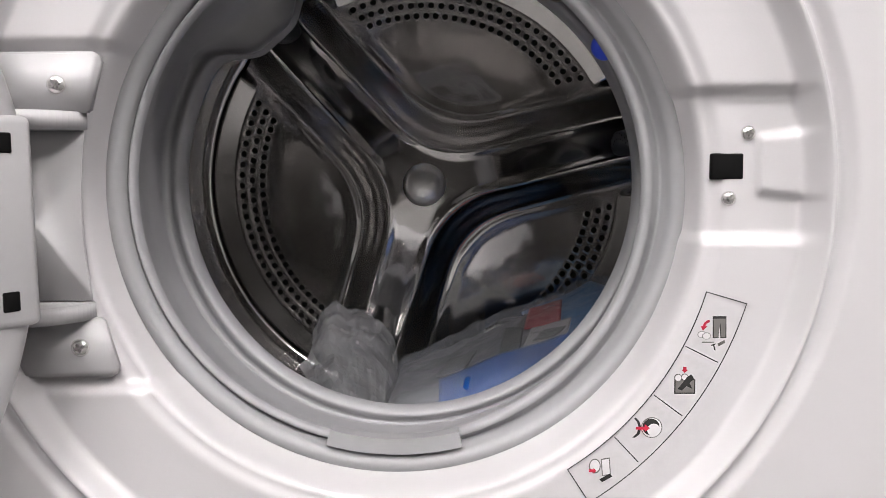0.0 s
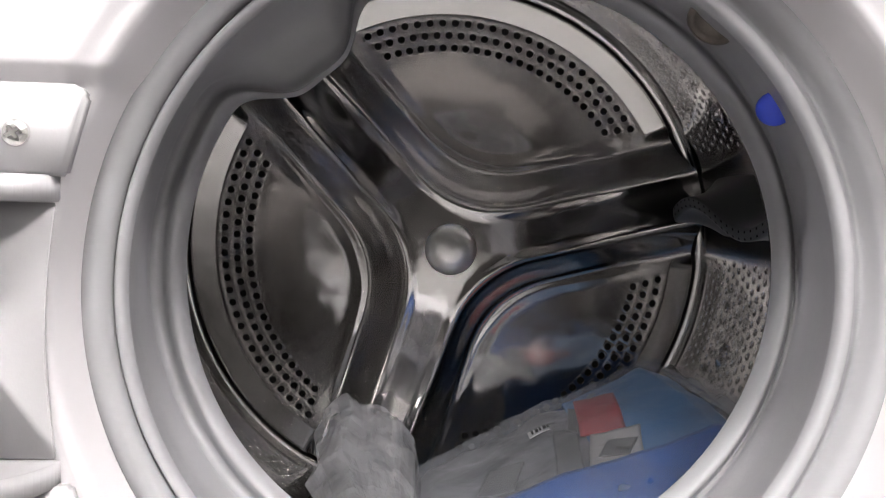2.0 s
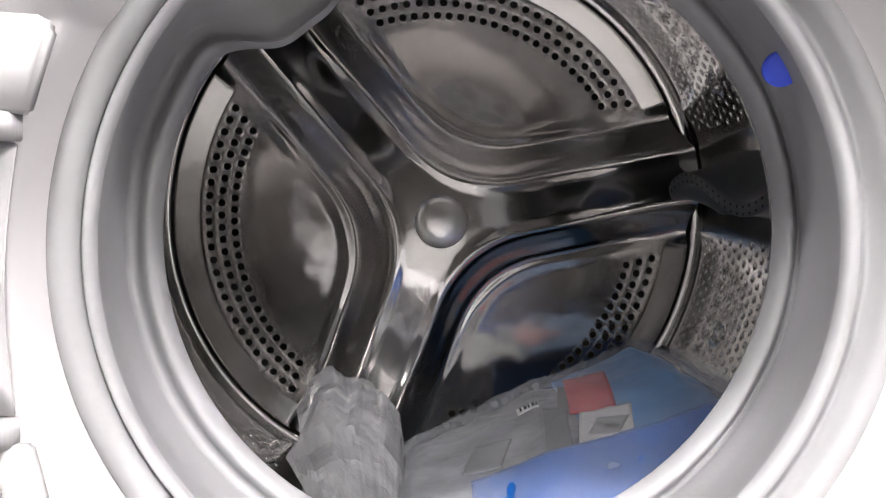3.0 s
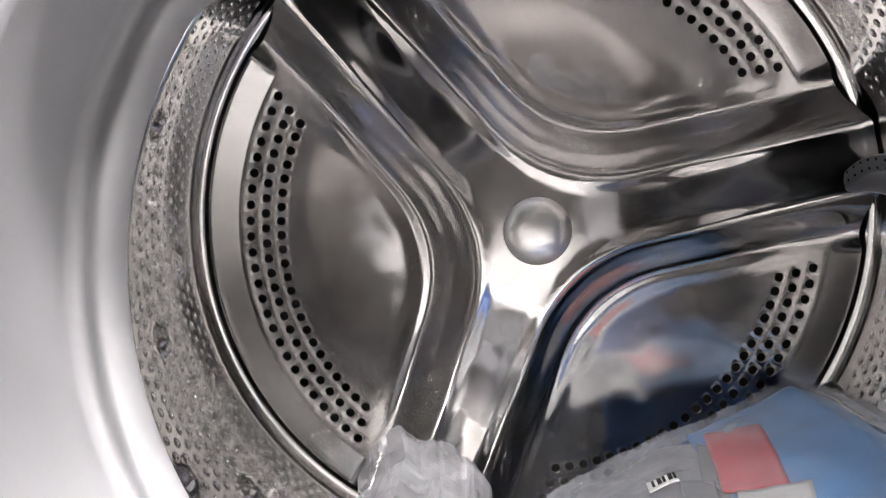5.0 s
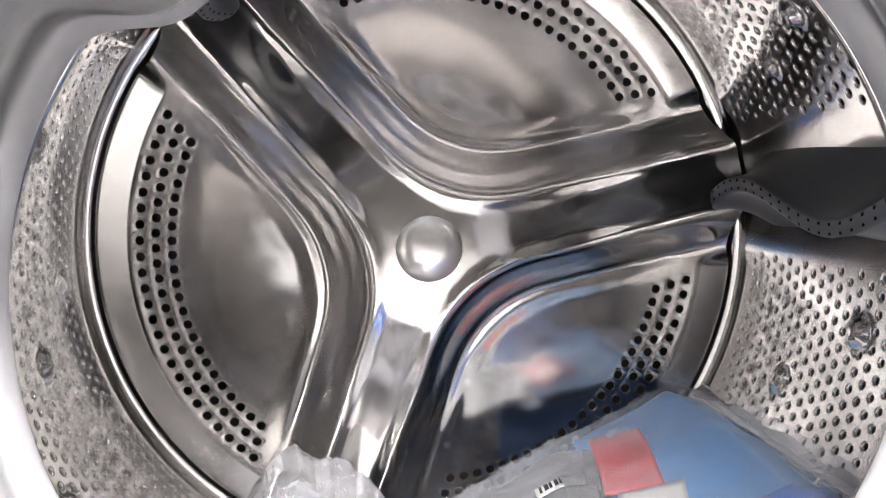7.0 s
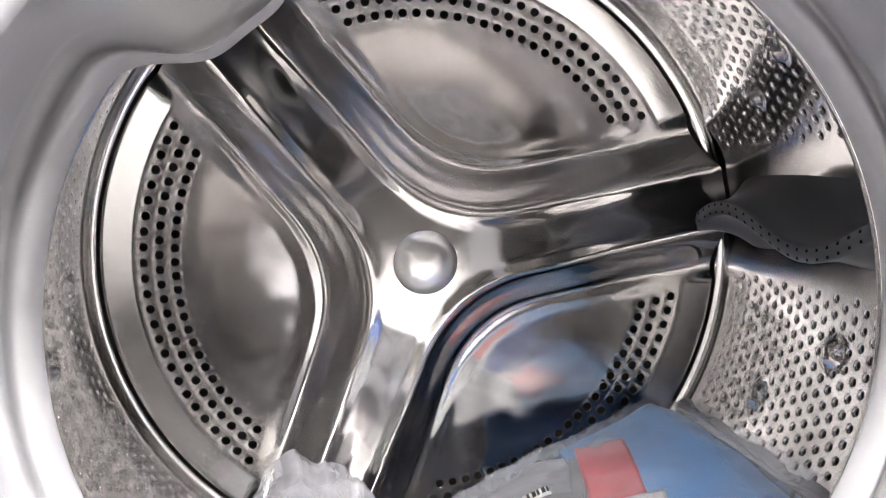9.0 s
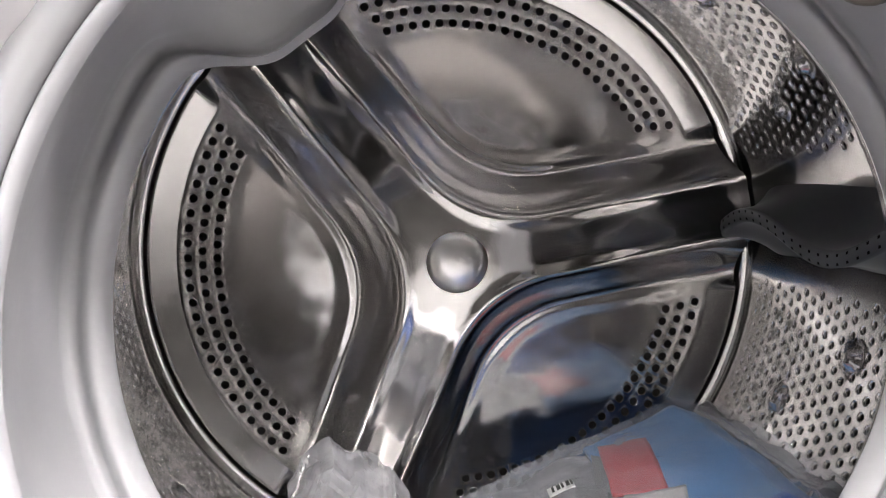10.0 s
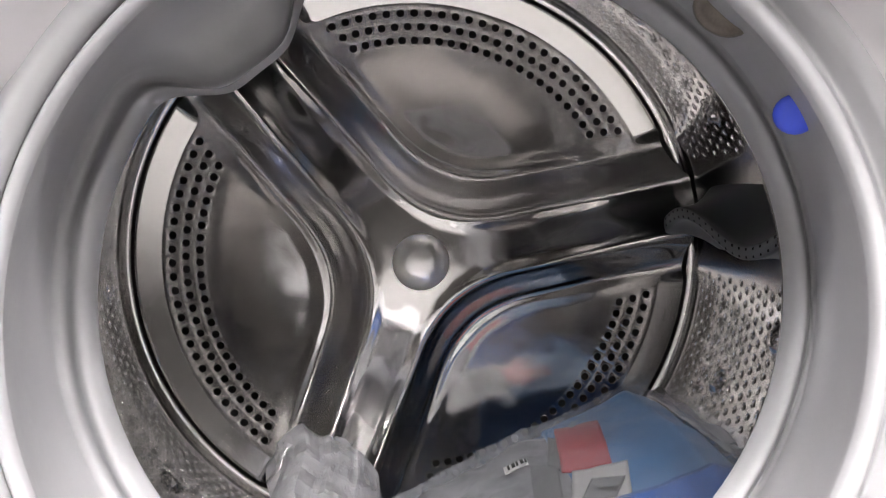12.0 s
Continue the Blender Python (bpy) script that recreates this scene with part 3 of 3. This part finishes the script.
def door():
    """The round door, swung wide open beside the recess."""
    d = empty("door")
    d.parent = machine
    d["label"] = "round door with a clear glass bowl, swung open"
    d.matrix_basis = pose(-0.1985, -0.058, 0.440, 0, 0, -122)
    # in the door's own axes: x away from the hinge, y towards the drum side
    c, R = 0.222, 0.226
    prof = spline([(R - 0.066, -0.012), (R - 0.060, 0.014), (R - 0.040, 0.026), (R - 0.012, 0.026), (R - 0.001, 0.018), (R, -0.004), (R - 0.003, -0.026), (R - 0.020, -0.036), (R - 0.066, -0.034)], 4)
    vs, fs = lathe(prof, 96, c, 0, closed=True)
    part("door_frame", mesh_of("door_frame", vs, fs), PLASTIC, d, "light grey plastic door ring")
    bowl = spline([(0.160, -0.004), (0.157, 0.014), (0.146, 0.042), (0.124, 0.070), (0.095, 0.084), (0.06, 0.090), (0.03, 0.092), (0.001, 0.0925)], 4)
    inner = [(max(0.0, r - 0.004), y - 0.004) for r, y in bowl]
    vs, fs = lathe(bowl + inner[::-1], 72, c, 0)
    ob = part("glass_bowl", mesh_of("glass_bowl", vs, fs), GLASS, d, "clear glass bowl of the door")
    ob.visible_shadow = False
    block = part("hinge_block", box_bm((0.058, 0.020, 0.104), (0.031, 0.0195, 0), 0.004, 3), PLASTIC, d, "flat grey hinge block of the door")
    for z in (0.0385, -0.0385):
        part("hinge_opening", box_bm((0.0085, 0.010, 0.0098), (0.0175, 0.0253, z), 0.0008), BLACK, block, "small square black opening")
    s = screw(0.0, 0.0, 0.0, block, 0.0048)
    s.matrix_basis = pose(0.0330, 0.0298, 0.0, 0, 0, 180)


door()


# ---- instruction sticker on the panel ----
def sticker():
    st = None
    cx, cz = -0.003, 0.447
    vs, fs = [], []

    def pt(r, deg, lift=0.0010):
        x, z = cx + r * math.cos(math.radians(deg)), cz + r * math.sin(math.radians(deg))
        return (x, panel_y(x, z) - lift, z)
    a0, a1, r0, r1 = -16.6, -57.4, 0.1868, 0.2110

    def band(ra, rb, aa, ab, n, lift=0.0011):
        b = len(vs)
        for i in range(n + 1):
            a = aa + (ab - aa) * i / n
            vs.append(pt(ra, a, lift))
            vs.append(pt(rb, a, lift))
        for i in range(n):
            fs.append((b + 2 * i, b + 2 * i + 1, b + 2 * i + 3, b + 2 * i + 2))
    band(r0, r0 + 0.0006, a0, a1, 40)
    band(r1 - 0.0006, r1, a0, a1, 40)
    for i in range(5):
        a = a0 + (a1 - a0) * i / 4
        lo, hi = (r0, r1) if i in (0, 4) else (r0 + 0.0012, r1 - 0.0022)
        band(lo, hi, a - 0.09, a + 0.09, 1)
    st = part("care_sticker", mesh_of("care_sticker", vs, fs, False), INK, machine, "printed care sticker with a thin black outline")

    def shape(name, pts, at_deg, material, size=1.0, r=0.1978, lift=0.0007):
        c = pt(r, at_deg)
        sv = []
        for px, pz in pts:
            x, z = c[0] + px * size, c[2] + pz * size
            sv.append((x, panel_y(x, z) - lift, z))
        return part(name, mesh_of(name, sv, [tuple(range(len(sv)))], False), material, st)

    def ringpts(cx0, cz0, ra, n=20, squash=1.0):
        return [(cx0 + ra * math.cos(2 * math.pi * i / n), cz0 + ra * squash * math.sin(2 * math.pi * i / n)) for i in range(n)]
    mm = 0.001
    box = lambda x, z, w, h: [(x - w / 2, z - h / 2), (x + w / 2, z - h / 2), (x + w / 2, z + h / 2), (x - w / 2, z + h / 2)]
    d1, d2, d3, d4 = (a0 + (a1 - a0) * f for f in (0.125, 0.375, 0.625, 0.875))
    # trousers, arrow, coins, small tools
    for nm, pts, m, lf in (("picture_trousers", [(-1, 7.4), (9, 7.4), (9.4, -9), (5, -9), (4.2, 1), (3.6, -9), (-0.6, -9)], INK, 0.0006), ("picture_trousers", [(-0.4, 5.6), (8.4, 5.6), (8.6, -8.4), (5.5, -8.4), (4.6, 2.6), (3.2, -8.4), (0.0, -8.4)], INK_GREY, 0.0009),
                           ("picture_arrow", [(-3, 4.6), (-3, 3.0), (-5.2, 1.8), (-6.2, 0.0), (-4.6, 0.0), (-8, -3.4), (-9.6, 0.2), (-8.2, 0.2), (-7, 2.8), (-5, 4.4)], INK_RED, 0.0006),
                           ("picture_coin", ringpts(-8.6, -6.2, 3.2, squash=0.8), INK_GREY, 0.0006), ("picture_coin", ringpts(-8.6, -6.2, 2.8, squash=0.8), WHITE_INK, 0.0008), ("picture_coin", ringpts(-5.4, -7.2, 3.2, squash=0.8), INK_GREY, 0.0010), ("picture_coin", ringpts(-5.4, -7.2, 2.8, squash=0.8), WHITE_INK, 0.0012),
                           ("picture_nail", box(-4.0, -12.0, 9, 0.7), INK_GREY, 0.0006), ("picture_nail", [(-1.6, -14), (1.6, -13), (1.4, -14), (0.6, -14.2), (1.8, -18), (0.8, -18), (-0.2, -14.4), (-1.6, -14.8)], INK, 0.0006), ("picture_clip", [(3, -13), (8, -10.4), (8.6, -12.6), (3.8, -15.2)], INK_GREY, 0.0006)):
        shape(nm, [(x * mm, z * mm) for x, z in pts], d1, m, 0.78, lift=lf)
    for nm, pts, m, lf in (("picture_arrow", [(-1.4, 9), (1.0, 9), (1.0, 7), (2.2, 7), (-0.2, 4.8), (-2.6, 7), (-1.4, 7)], INK_RED, 0.0006), ("picture_basket", box(0, -4.5, 14, 10), INK, 0.0006), ("picture_basket", box(0, -4.4, 12.6, 8.6), INK_GREY, 0.0009),
                           ("picture_cloth", [(-5, -6), (-1, -1), (1, 2), (4, 4), (6, 1), (3, -2), (5, -6), (1, -4), (-2, -7)], INK, 0.0012), ("picture_cup", ringpts(-4.6, 1.6, 2.6), INK_GREY, 0.0006), ("picture_cup", ringpts(-4.6, 1.6, 2.1), WHITE_INK, 0.0010), ("picture_cup", ringpts(-0.2, 2.0, 2.4), INK_GREY, 0.0006), ("picture_cup", ringpts(-0.2, 2.0, 1.9), WHITE_INK, 0.0010)):
        shape(nm, [(x * mm, z * mm) for x, z in pts], d2, m, 0.86, lift=lf)
    for nm, pts, m, lf in (("picture_drum", ringpts(3, 0, 7.2), INK_GREY, 0.0006), ("picture_drum", ringpts(3, 0, 6.6), WHITE_INK, 0.0009), ("picture_drum", ringpts(2.4, 0.6, 5.8), INK, 0.0012), ("picture_laundry", ringpts(4.2, -1.4, 4.4), WHITE_INK, 0.0015),
                           ("picture_arrow", [(-8, 1), (-2, 1), (-2, 2.6), (1.6, 0), (-2, -2.6), (-2, -1), (-8, -1)], INK_RED, 0.0018), ("picture_arc", [(-9, 6), (-7, 4), (-5.6, 0), (-7, -4), (-10, -7), (-8, -7), (-5, -4.6), (-4, 0), (-5.4, 4.6), (-8, 7)], INK, 0.0006)):
        shape(nm, [(x * mm, z * mm) for x, z in pts], d3, m, 0.86, lift=lf)
    for nm, pts, m, lf in (("picture_sheet", [(-1, 6), (5, 7), (6, -5), (0, -6)], INK_GREY, 0.0006), ("picture_sheet", [(-0.4, 5.4), (4.4, 6.2), (5.3, -4.4), (0.5, -5.3)], WHITE_INK, 0.0009), ("picture_cloth", ringpts(-5, 1, 4.0, squash=1.3), INK_GREY, 0.0006), ("picture_cloth", ringpts(-5, 1.2, 3.3, squash=1.3), WHITE_INK, 0.0009),
                           ("picture_clip", [(-2, -8), (5, -4), (7, -6), (0, -10)], INK, 0.0012), ("picture_arrow", [(-9, -1), (-6, -1), (-6, 0), (-4, -2), (-6, -4), (-6, -3), (-9, -3)], INK_RED, 0.0012)):
        shape(nm, [(x * mm, z * mm) for x, z in pts], d4, m, 0.86, lift=lf)


sticker()


# ---- the plastic bag in the drum ----
def floor_z(x, y=0.3, gap=0.003):
    return CZ - math.sqrt(max(0.0001, (DRUM_R - gap) ** 2 - (x - CX) ** 2))


def crumple(x, y, amp, f):
    """Creased relief: broad folds with sharp ridges at three sizes."""
    p = Vector((x * f, y * f, 3.1))
    out = noise.noise(p) * 0.6
    for k, (m, w) in enumerate(((1.6, 0.9), (3.4, 0.38), (7.0, 0.07))):
        out += w * (0.28 - abs(noise.noise(p * m + Vector((5 + k, 2, 1)))))
    return amp * out


FOLDS = [(random.Random(k).uniform(0, math.pi), 16 + 9 * (k % 4), random.Random(k + 50).uniform(0, 1), 1.0 / (1 + 0.5 * (k % 4))) for k in range(9)]


def folds(x, y, amp):
    """Stiff film: straight sharp creases that cross each other and fade in and out."""
    out = 0.0
    for k, (turn, f, phase, w) in enumerate(FOLDS):
        q = (x * math.cos(turn) + y * math.sin(turn)) * f + phase + 0.35 * noise.noise(Vector((x * 14, y * 14, k)))
        out += w * (abs((q % 1.0) - 0.5) - 0.25) * max(0.0, 0.35 + 1.4 * noise.noise(Vector((x * 18, y * 18, 20 + k))))
    return amp * out


def bag_top(x, y):
    """Height of the bag's upper side over the drum floor plan."""
    top = np.interp(x, [-0.05, -0.019, 0.033, 0.073, 0.111, 0.145, 0.182, 0.200, 0.212, 0.222], [0.250, 0.277, 0.295, 0.313, 0.322, 0.334, 0.351, 0.347, 0.339, 0.328])
    front = np.interp(y, [0.13, 0.17, 0.23, 0.30, 0.38, 0.43], [-0.045, -0.022, -0.006, 0.0, 0.0, -0.002])
    return float(top + front)


def bag_back(x):
    """How far back the bag's ridge lies."""
    return float(np.interp(x, [-0.05, -0.019, 0.033, 0.073, 0.111, 0.145, 0.182, 0.24], [0.320, 0.332, 0.360, 0.372, 0.387, 0.402, 0.412, 0.412]))


def bag_sheet(x0, x1, y0, y1, nx, ny, drop, amp, f, skew=None):
    vs, fs = [], []
    for i in range(nx + 1):
        for j in range(ny + 1):
            x, y = x0 + (x1 - x0) * i / nx, y0 + (y1 - y0) * j / ny
            if skew:
                x, y = skew(i / nx, j / ny, x, y)
            z = bag_top(x, y) - drop + crumple(x, y, amp, f)
            lim = floor_z(x)
            vs.append((x, y, max(z, lim + 0.001)))
    for i in range(nx):
        for j in range(ny):
            a = i * (ny + 1) + j
            fs.append((a, a + ny + 1, a + ny + 2, a + 1))
    return vs, fs


def plastic_bag():
    bag = tagged(empty("plastic_bag", (0.08, 0.28, 0.23)), "clear crumpled bag with a blue pack, inside the drum", "bag")
    inv = Matrix.Translation((-0.08, -0.28, -0.23))

    def add(name, vs, fs, m, label="", thick=0.0, sm=True):
        me = mesh_of(name, vs, fs, sm)
        me.transform(inv)
        ob = part(name, me, m, bag, label)
        if thick:
            md = ob.modifiers.new("thickness", "SOLIDIFY")
            md.thickness = thick
        return ob
    # film over the top, hanging down at its rim
    nx, ny = 150, 150
    vs, fs = [], []
    for i in range(nx + 1):
        for j in range(ny + 1):
            u, v = i / nx, j / ny
            x = -0.045 + 0.266 * u
            yb = bag_back(x)
            y = 0.135 + (yb - 0.135) * v
            edge = min(u / 0.05, (1 - u) / 0.02, v / 0.06, (1 - v) / 0.03, 1.0)
            z = bag_top(x, y) + crumple(x, y, 0.0022, 12) + folds(x, y, 0.010) * (1 - 0.75 * smooth(v, 0.72, 0.95)) + folds(2.4 * x, 2.4 * y, 0.003)
            z = floor_z(min(max(x, -0.2), 0.236)) + (max(z, floor_z(min(x, 0.236)) + 0.002) - floor_z(min(x, 0.236))) * math.sqrt(max(0.0, edge * (2 - edge)))
            vs.append((x, y, z))
    for i in range(nx):
        for j in range(ny):
            a = i * (ny + 1) + j
            fs.append((a, a + ny + 1, a + ny + 2, a + 1))
    add("bag_film", vs, fs, CLEAR, "clear wrinkled film")
    # sealed edge of the film against the drum wall
    ev, ef = [], []
    for k in range(41):
        y = 0.16 + 0.275 * k / 40
        for dx, dz in ((-0.008, 0.0035), (0.0, 0.0015), (0.006, 0.0050 + 0.002 * math.sin(k * 0.7))):
            ev.append((0.214 + dx + 0.0012 * noise.noise(Vector((k * 0.3, dx * 90, 0))), y, 0.3345 + dz + 0.0015 * noise.noise(Vector((k * 0.4, 3, 0)))))
    for k in range(40):
        for j in range(2):
            a = k * 3 + j
            ef.append((a, a + 1, a + 4, a + 3))
    add("sealed_edge", ev, ef, MILKY, "pale sealed edge of the film", 0.0008)
    # blue pack inside, its far side turned to the back plate
    add("blue_pack", *bag_sheet(0.104, 0.205, 0.15, 0.404, 40, 50, 0.0075, 0.004, 14, lambda u, v, x, y: (x, min(y, bag_back(x) - 0.006))), BLUE_FILM, "blue printed pack", 0.004)
    # far side, seen only mirrored: its shade is put into a darker blue
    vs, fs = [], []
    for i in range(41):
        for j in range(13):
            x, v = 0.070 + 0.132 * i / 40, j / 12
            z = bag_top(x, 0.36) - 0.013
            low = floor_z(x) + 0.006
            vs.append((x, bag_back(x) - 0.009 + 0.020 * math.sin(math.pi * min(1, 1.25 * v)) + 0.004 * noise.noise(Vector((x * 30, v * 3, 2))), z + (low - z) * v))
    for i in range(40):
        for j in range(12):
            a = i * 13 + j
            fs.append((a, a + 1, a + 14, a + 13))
    add("pack_side", vs, fs, BLUE_SHADED, "far side of the blue pack, shade put into its colour", 0.003)
    add("blue_fold", *bag_sheet(0.018, 0.208, 0.132, 0.226, 44, 24, 0.0032, 0.003, 12), BLUE_DEEP, "deep blue folded edge", 0.003)
    add("grey_sheet", *bag_sheet(-0.03, 0.112, 0.20, 0.372, 40, 40, 0.010, 0.006, 16, lambda u, v, x, y: (x, min(y, bag_back(x) - 0.008))), GREY_SHEET, "crumpled grey sheet", 0.003)
    lean = lambda u, v, x, y: (x + 0.013 * v, y - 0.010 * u)
    add("red_label", *bag_sheet(0.098, 0.131, 0.282, 0.366, 12, 20, 0.0038, 0.003, 14, lean), RED_LABEL, "red printed label", 0.001)
    add("printed_label", *bag_sheet(0.092, 0.128, 0.226, 0.280, 12, 16, 0.0036, 0.003, 14, lean), PAPER, "white printed label", 0.001)
    for x0, x1, y0, y1 in ((0.101, 0.121, 0.238, 0.262), (0.068, 0.086, 0.215, 0.308), (0.014, 0.040, 0.248, 0.284), (0.092, 0.099, 0.300, 0.360)):
        add("grey_print", *bag_sheet(x0, x1, y0, y1, 10, 14, 0.0030 if x0 > 0.1 else 0.0065, 0.003, 14, lean), PAPER_GREY, "", 0.001)
    add("code_tag", *bag_sheet(0.060, 0.0765, 0.292, 0.303, 8, 6, -0.0022, 0.002, 18), WHITE_INK, "tiny tag with dark bars", 0.0006)
    for k in range(5):
        add("bar", *bag_sheet(0.0622 + 0.003 * k, 0.0637 + 0.003 * k + (k % 2) * 0.0008, 0.2945, 0.301, 2, 3, -0.0031, 0.002, 18), INK, "", 0.0002)
    # milky neck of the bag: a torn, bunched sheet standing up at its end
    vs, fs = [], []
    nx, ny = 60, 60
    for i in range(nx + 1):
        u = i / nx
        edge = float(np.interp(u, [0, 0.10, 0.18, 0.30, 0.42, 0.55, 0.80, 0.93, 1.0], [0.300, 0.322, 0.331, 0.337, 0.330, 0.328, 0.314, 0.296, 0.262]))
        edge += 0.0022 * noise.noise(Vector((u * 22, 0.3, 0)))
        for j in range(ny + 1):
            v = j / ny
            left = float(np.interp(v, [0, 0.25, 0.42, 0.60, 0.82, 1.0], [-0.068, -0.092, -0.110, -0.103, -0.112, -0.108]))
            x = left + (-0.022 - 0.006 * (1 - v) - left) * u
            y = 0.185 + 0.125 * min(1.0, v / 0.82) + 0.012 * u
            rise = smooth(v, -0.25, 0.80)
            low = floor_z(x) + 0.004
            z = low + (edge - low) * rise ** 0.8
            if v > 0.82:                                   # turned over behind the torn edge
                q = (v - 0.82) / 0.18
                z -= 0.045 * q ** 1.3
                y += 0.024 * q
            f = folds(x + 0.3, y + z, 0.034)
            y += -0.8 * f * smooth(v, 0.0, 0.15)
            z += 0.35 * f * (1 - smooth(v, 0.7, 0.82))
            vs.append((x, y, max(z, floor_z(x) + 0.002)))
    for i in range(nx):
        for j in range(ny):
            a = i * (ny + 1) + j
            fs += [(a, a + ny + 1, a + ny + 2), (a, a + ny + 2, a + 1)] if (i + j) % 2 else [(a, a + ny + 1, a + 1), (a + 1, a + ny + 1, a + ny + 2)]
    add("bag_neck", vs, fs, MILKY, "milky bunched end of the bag", sm=False)


plastic_bag()
